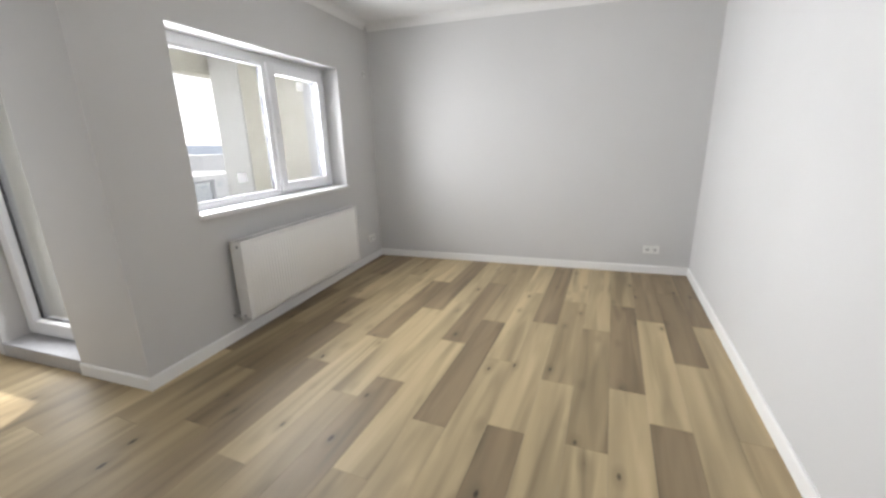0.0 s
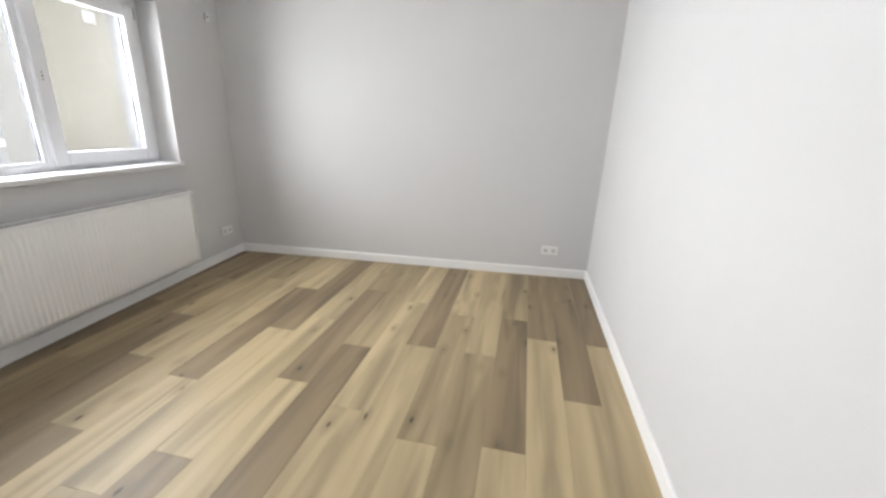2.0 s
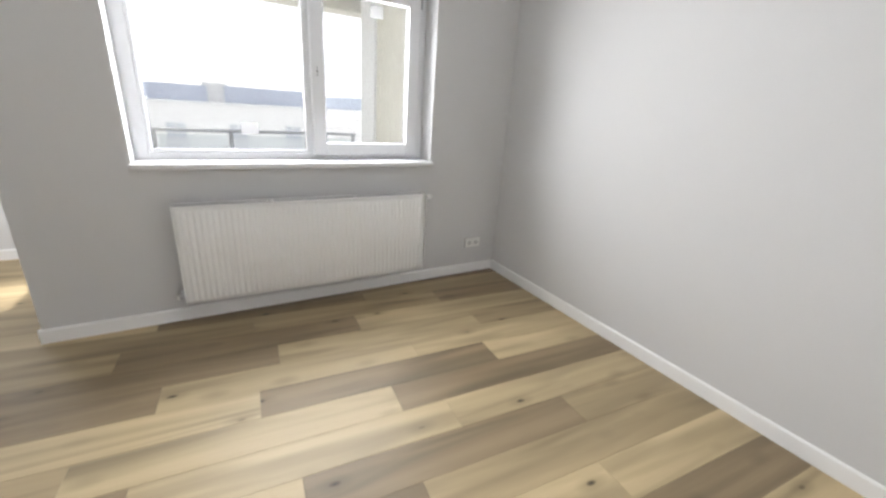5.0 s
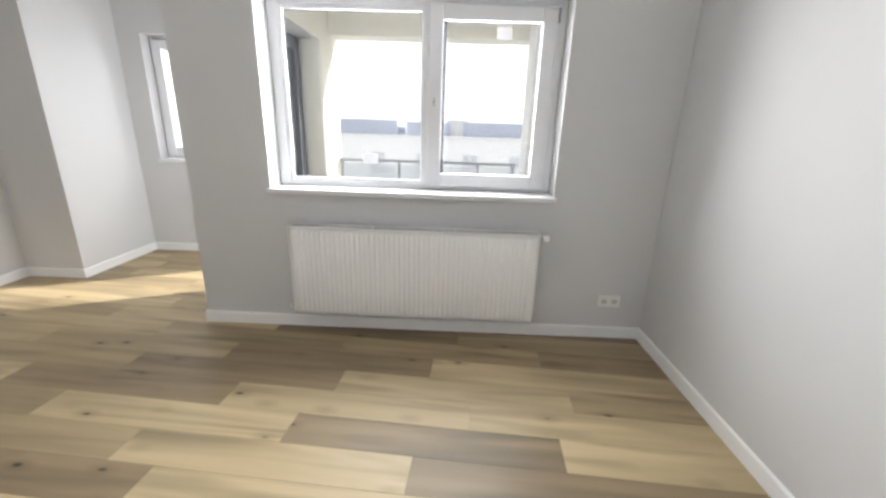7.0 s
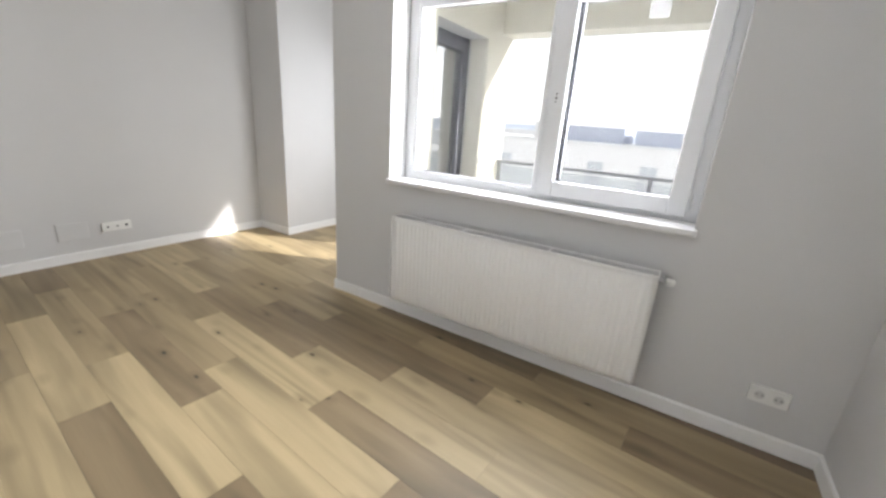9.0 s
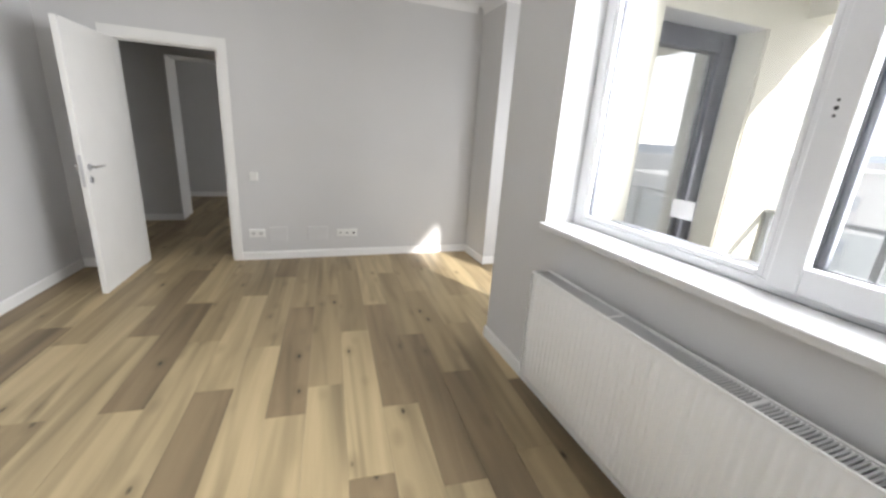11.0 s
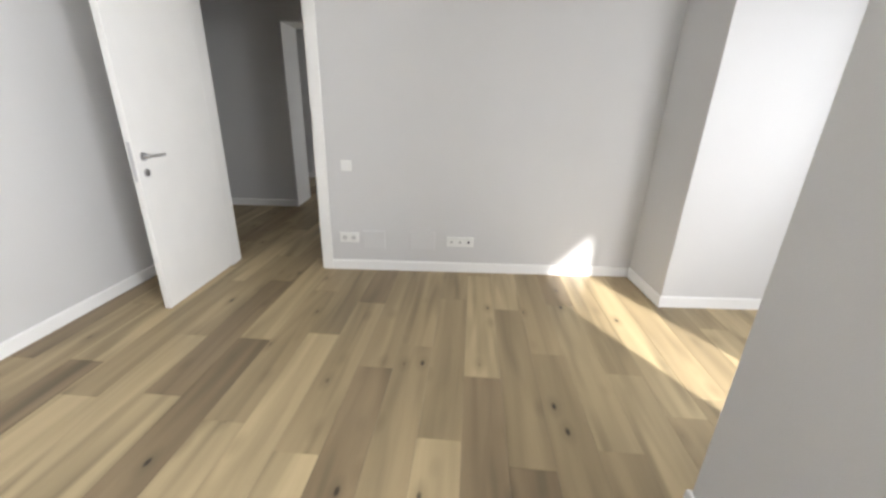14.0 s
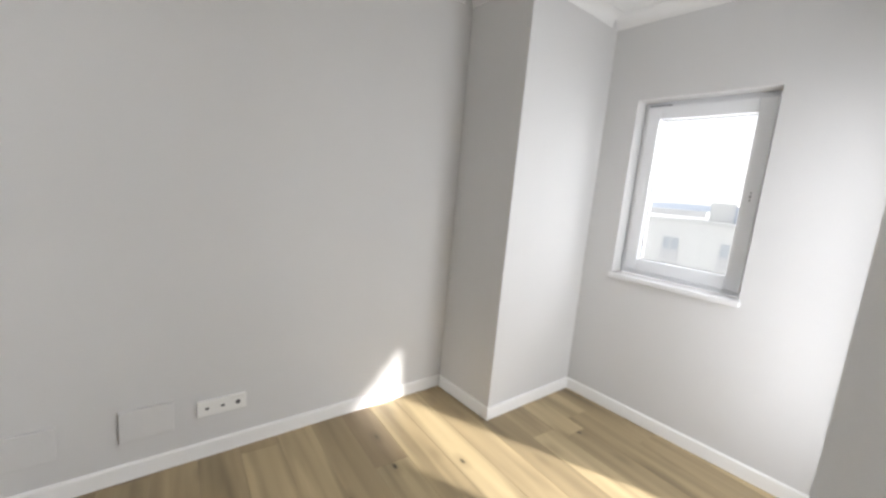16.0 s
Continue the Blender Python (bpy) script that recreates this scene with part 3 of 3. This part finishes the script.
part("cable_hole", rod(bmesh.new(), (0.004, 0.020, 0.0), (0.004, 0.0215, 0.0), 0.009, 14), DARKHOLE, ac, "dark cable hole")

# ---- balcony ----
BX, BN = -2.02, 4.51
solid("balcony_floor", boxes((BX, WEST - THICK, NOOK_N + THICK, 5.15, -0.25, -0.02)), BALC_TILE, "grey tiled balcony floor", "balcony floor")
solid("balcony_ceiling", boxes((BX, WEST - THICK, NOOK_N + THICK, 5.2, 2.62, 2.85)), RENDER_Y, "cream rendered balcony ceiling", "balcony ceiling")
solid("balcony_beam", boxes((BX, BX + 0.25, NOOK_N + THICK, 5.2, 2.235, 2.618)), RENDER_Y, "cream rendered beam over the balcony's open side", "beam")
solid("balcony_end_wall", boxes((-1.31, WEST - THICK, BN, 5.2, -0.02, 2.618)), RENDER_Y, "cream rendered end wall of the balcony", "wall")
solid("balcony_pillar", boxes((-1.71, -1.314, BN - 0.02, 5.2, -0.02, 2.618)), RENDER_W, "white rendered pillar at the balcony's end", "pillar")
# facade skins on the outside of the nook and the window wall
solid("facade_skin_nook", boxes((NOOK_W - THICK, BDOOR[0], NOOK_N + THICK + 0.003, NOOK_N + THICK + 0.012, -0.02, 2.617), (BDOOR[1], WEST - THICK - 0.02, NOOK_N + THICK + 0.003, NOOK_N + THICK + 0.012, -0.02, 2.617),
                               (BDOOR[0], BDOOR[1], NOOK_N + THICK + 0.003, NOOK_N + THICK + 0.012, 2.14, 2.617)), RENDER_Y, "cream rendered facade beside the balcony door", "facade")
solid("facade_skin_reveal", boxes((BDOOR[0] - 0.002, BDOOR[0] + 0.012, 2.345, NOOK_N + THICK + 0.002, 0.1, 2.14), (BDOOR[1] - 0.012, BDOOR[1] + 0.002, 2.345, NOOK_N + THICK + 0.002, 0.1, 2.14)), RENDER_Y, "cream rendered reveal of the balcony door", "facade")


def balcony_railing():
    r = thing("balcony_railing", (-1.93, 2.6, -0.02), "grey steel balcony railing with glass panels", "railing")
    inv = r.matrix_world.inverted()
    def put(name, bm, m, label=""):
        o = part(name, bm, m, r, label)
        o.matrix_parent_inverse = inv
        return o
    put("handrail", boxes((-1.955, -1.905, NOOK_N + THICK + 0.012, BN - 0.022, 1.005, 1.035), bevel=0.005), METAL)
    put("bottom_rail", boxes((-1.945, -1.915, NOOK_N + THICK + 0.012, BN - 0.022, 0.08, 0.11)), METAL)
    ys = (2.56, 3.20, 4.07, 4.46)
    for y in ys:
        put("post", boxes((-1.945, -1.915, y - 0.02, y + 0.02, -0.02, 1.005)), METAL)
    for a, b in zip(ys, ys[1:]):
        g = put("glass_panel", boxes((-1.934, -1.926, a + 0.03, b - 0.03, 0.13, 0.98)), FROST, "clear glass infill panel")
        g.visible_shadow = False


balcony_railing()
lw = thing("loose_cable", (-0.95, 2.56, 2.6), "short loose white cable hanging from the balcony ceiling", "cable")
bm = bmesh.new()
pts = [(0, 0, 0.0), (0.005, 0.01, -0.08), (0.03, 0.02, -0.17), (0.02, 0.03, -0.27)]
for a, b in zip(pts, pts[1:]):
    rod(bm, a, b, 0.004, 8)
part("cable", bm, GASKET, lw)

# ---- outside ----
solid("ground", boxes((-3000, 3000, -3000, 3000, -16.4, -16.0)), GROUND, "far ground of the town below", "ground")


def far_house(x, y, w, d, top, material, label, rows=4, cols=8, roof=None, face_windows=True):
    """A block of flats with its near face at x, from y to y + w, reaching d back."""
    h = thing("apartment_building", (x, y, -16), label, "building", "far buildings")
    inv = h.matrix_world.inverted()
    def put(name, bm, m, label=""):
        o = part(name, bm, m, h, label)
        o.matrix_parent_inverse = inv
        return o
    put("wall", boxes((x - d, x, y, y + w, -16, top)), material)
    put("roof", boxes((x - d - 0.3, x + 0.3, y - 0.3, y + w + 0.3, top, top + 0.25)), roof or RENDER_W)
    if face_windows:
        for r in range(rows):
            for c in range(cols):
                yy = y + (c + 0.5) * w / cols
                zz = top - 3.2 - r * 3.0
                o = put("window", boxes((x - 0.02, x + 0.03, yy - 0.60, yy + 0.60, zz, zz + 1.9)), HAZEPANE, "far window, grey paled as by haze")
                put("window_surround", boxes((x, x + 0.08, yy - 0.68, yy - 0.60, zz - 0.1, zz + 2.0), (x, x + 0.08, yy + 0.60, yy + 0.68, zz - 0.1, zz + 2.0), (x, x + 0.08, yy - 0.04, yy + 0.04, zz, zz + 1.9)), RENDER_W)
                put("window_guard", boxes((x + 0.10, x + 0.14, yy - 0.70, yy + 0.70, zz + 0.85, zz + 0.93), (x + 0.10, x + 0.14, yy - 0.70, yy - 0.64, zz - 0.1, zz + 0.85), (x + 0.10, x + 0.14, yy + 0.64, yy + 0.70, zz - 0.1, zz + 0.85), (x + 0.11, x + 0.12, yy - 0.64, yy + 0.64, zz, zz + 0.82)), CITY, "far window guard, colour paled as by haze")
    return h, put


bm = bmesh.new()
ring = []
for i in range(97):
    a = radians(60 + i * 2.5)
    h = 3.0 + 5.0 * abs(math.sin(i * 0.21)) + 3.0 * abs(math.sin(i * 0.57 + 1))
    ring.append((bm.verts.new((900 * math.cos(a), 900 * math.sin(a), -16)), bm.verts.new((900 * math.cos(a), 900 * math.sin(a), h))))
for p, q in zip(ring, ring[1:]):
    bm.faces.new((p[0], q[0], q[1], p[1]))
# the air's haze is put into the hills' pale colour and faint glow
HAZE = mat("haze_glow_on_hills", (0.42, 0.46, 0.53), 1.0, spot=0.05, scale=0.01)
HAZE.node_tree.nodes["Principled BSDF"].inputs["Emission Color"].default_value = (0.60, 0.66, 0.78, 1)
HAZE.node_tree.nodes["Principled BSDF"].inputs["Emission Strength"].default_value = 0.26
solid("backdrop", bm, HAZE, "far hills at the edge of the town, haze put in as a glow", "backdrop")

# white block opposite with set-back roof storeys
FAR_W = mat("far_white_render", (0.90, 0.90, 0.89), 0.9, spot=0.03, scale=0.5)
h, put = far_house(-34.0, -38.5, 50.0, 14.0, 0.35, FAR_W, "long white block of flats with blue-grey roof storeys", 3, 12)
for a, b, t in ((-7.8, -1.5, 1.9), (-0.5, 3.4, 1.8), (4.6, 10.8, 1.9)):
    put("roof_storey", boxes((-42, -35.5, a, b, 0.6, t)), ROOFBLUE, "blue-grey clad roof storey, paled as by haze")
for a in (-8.75, 4.0):
    put("stair_head", boxes((-40, -36, a - 0.9, a + 0.9, 0.6, 2.1)), RENDER_W, "white stair head on the roof")
far_house(-80.0, -60.0, 40.0, 16.0, -3.0, CITY, "pale block of flats in the haze", 3, 8)
far_house(-70.0, 46.0, 30.0, 16.0, -4.5, CITY, "pale block of flats in the haze", 3, 8)
far_house(-140.0, 60.0, 80.0, 20.0, -2.0, CITY, "pale block of flats in the haze", 3, 12)
far_house(-160.0, -120.0, 70.0, 20.0, 0.5, CITY, "pale block of flats in the haze", 3, 12)
far_house(-60.0, -62.0, 22.0, 14.0, -6.0, RENDER_W, "white house with a red roof", 2, 5, REDROOF)

# ---- floors ----
random.seed(7)
TONES = {"L": (0.448, 0.352, 0.206), "M": (0.352, 0.272, 0.158), "D": (0.255, 0.191, 0.113)}
PW, PL, U0 = 0.1935, 1.285, -0.058
SKEW = math.atan2(EAST - EAST_S, NORTH - SOUTH)      # the boards follow the long wall
PIVOT = Vector((0.0, 3.1, 0.0))
ALONG, ACROSS = Vector((math.sin(SKEW), math.cos(SKEW), 0)), Vector((math.cos(SKEW), -math.sin(SKEW), 0))
floor = solid("floor", boxes((NOOK_W - 0.1, EAST + 0.2, -4.0, NOOK_N + 0.02, -0.2, -0.006), (WEST - 0.1, EAST + 0.2, NOOK_N + 0.02, NORTH + 0.1, -0.2, -0.006)), JOINT, "oak-look plank floor in mixed light and dark boards", "floor")


def plank_mesh(length, width):
    g, c = 0.0003, 0.0008
    bm = bmesh.new()
    lo = [bm.verts.new(p) for p in ((g, g, -0.006), (width - g, g, -0.006), (width - g, length - g, -0.006), (g, length - g, -0.006))]
    mi = [bm.verts.new((v.co.x, v.co.y, -c)) for v in lo]
    hi = [bm.verts.new(p) for p in ((g + c, g + c, 0), (width - g - c, g + c, 0), (width - g - c, length - g - c, 0), (g + c, length - g - c, 0))]
    for a, b in ((lo, mi), (mi, hi)):
        for i in range(4):
            bm.faces.new((a[i], a[(i + 1) % 4], b[(i + 1) % 4], b[i]))
    bm.faces.new(hi)
    return finish("plank", bm, OAK)


def lay_row(k, v0, v1, joints, tones):
    """One row of boards from v0 to v1 along the boards' own direction."""
    cuts = [v0] + [j for j in joints if v0 + 0.03 < j < v1 - 0.03] + [v1]
    tones = tones[len(tones) - len(cuts) + 1:]
    for a, b, tone in zip(cuts, cuts[1:], tones):
        ob = new("plank", plank_mesh(b - a, PW))
        ob.parent = floor
        ob.matrix_local = Matrix.Translation(PIVOT + ACROSS * (U0 + k * PW) + ALONG * a) @ Matrix.Rotation(-SKEW, 4, "Z")
        w = 1 + random.uniform(-0.07, 0.07)
        ob.color = (*[ch * w for ch in TONES[tone]], 1)


# a joint along each row, and the tones of the two boards before it and the two after it, row by row from the window wall
ROWS = [(-0.50, "MLDM"), (0.03, "LMMD"), (-0.635, "MMDL"), (0.15, "MDLM"), (-0.39, "LDLL"), (0.04, "MLDL"), (-0.63, "MMLD"), (-0.41, "MDLL"), (0.17, "MLDM"), (-0.69, "MLDM"),
        (0.04, "MLLL"), (-0.59, "LDLD"), (-0.087, "DLML"), (-0.585, "MLML"), (-0.04, "MLDM"), (-0.29, "LDLD"), (0.385, "MLDD"), (-0.275, "DMLD"), (0.30, "MDMM")]
for k, (first, tones) in enumerate(ROWS):
    joints = [first + i * PL for i in range(-5, 2)]
    drift = math.sin(SKEW) * (U0 + (k + 0.5) * PW)         # the end walls stand askew to the boards
    start = -3.28 if k < 1 else -7.05
    lay_row(k, start + drift, NORTH - PIVOT.y + 0.06 + drift, joints, [random.choice("LMMD") for _ in range(4)] + list(tones) )
for k in range(len(ROWS), len(ROWS) + 3):                   # hallway only
    drift = math.sin(SKEW) * (U0 + (k + 0.5) * PW)
    first = random.uniform(-6.6, -5.6)
    lay_row(k, -7.05 + drift, -3.12 + drift, [first + i * PL for i in range(3)], [random.choice("LMMD") for _ in range(4)])
for k in range(-9, 0):
    west = U0 + (k + 1) * PW - 0.16 <= PIER_X + 0.03
    drift = math.sin(SKEW) * (U0 + (k + 0.5) * PW)
    joint = random.uniform(-2.4, -1.4)
    lay_row(k, (-2.80 if west else -3.20) + drift, NOOK_N + 0.02 - PIVOT.y + drift, [joint], [random.choice("LLM"), random.choice("MML")])
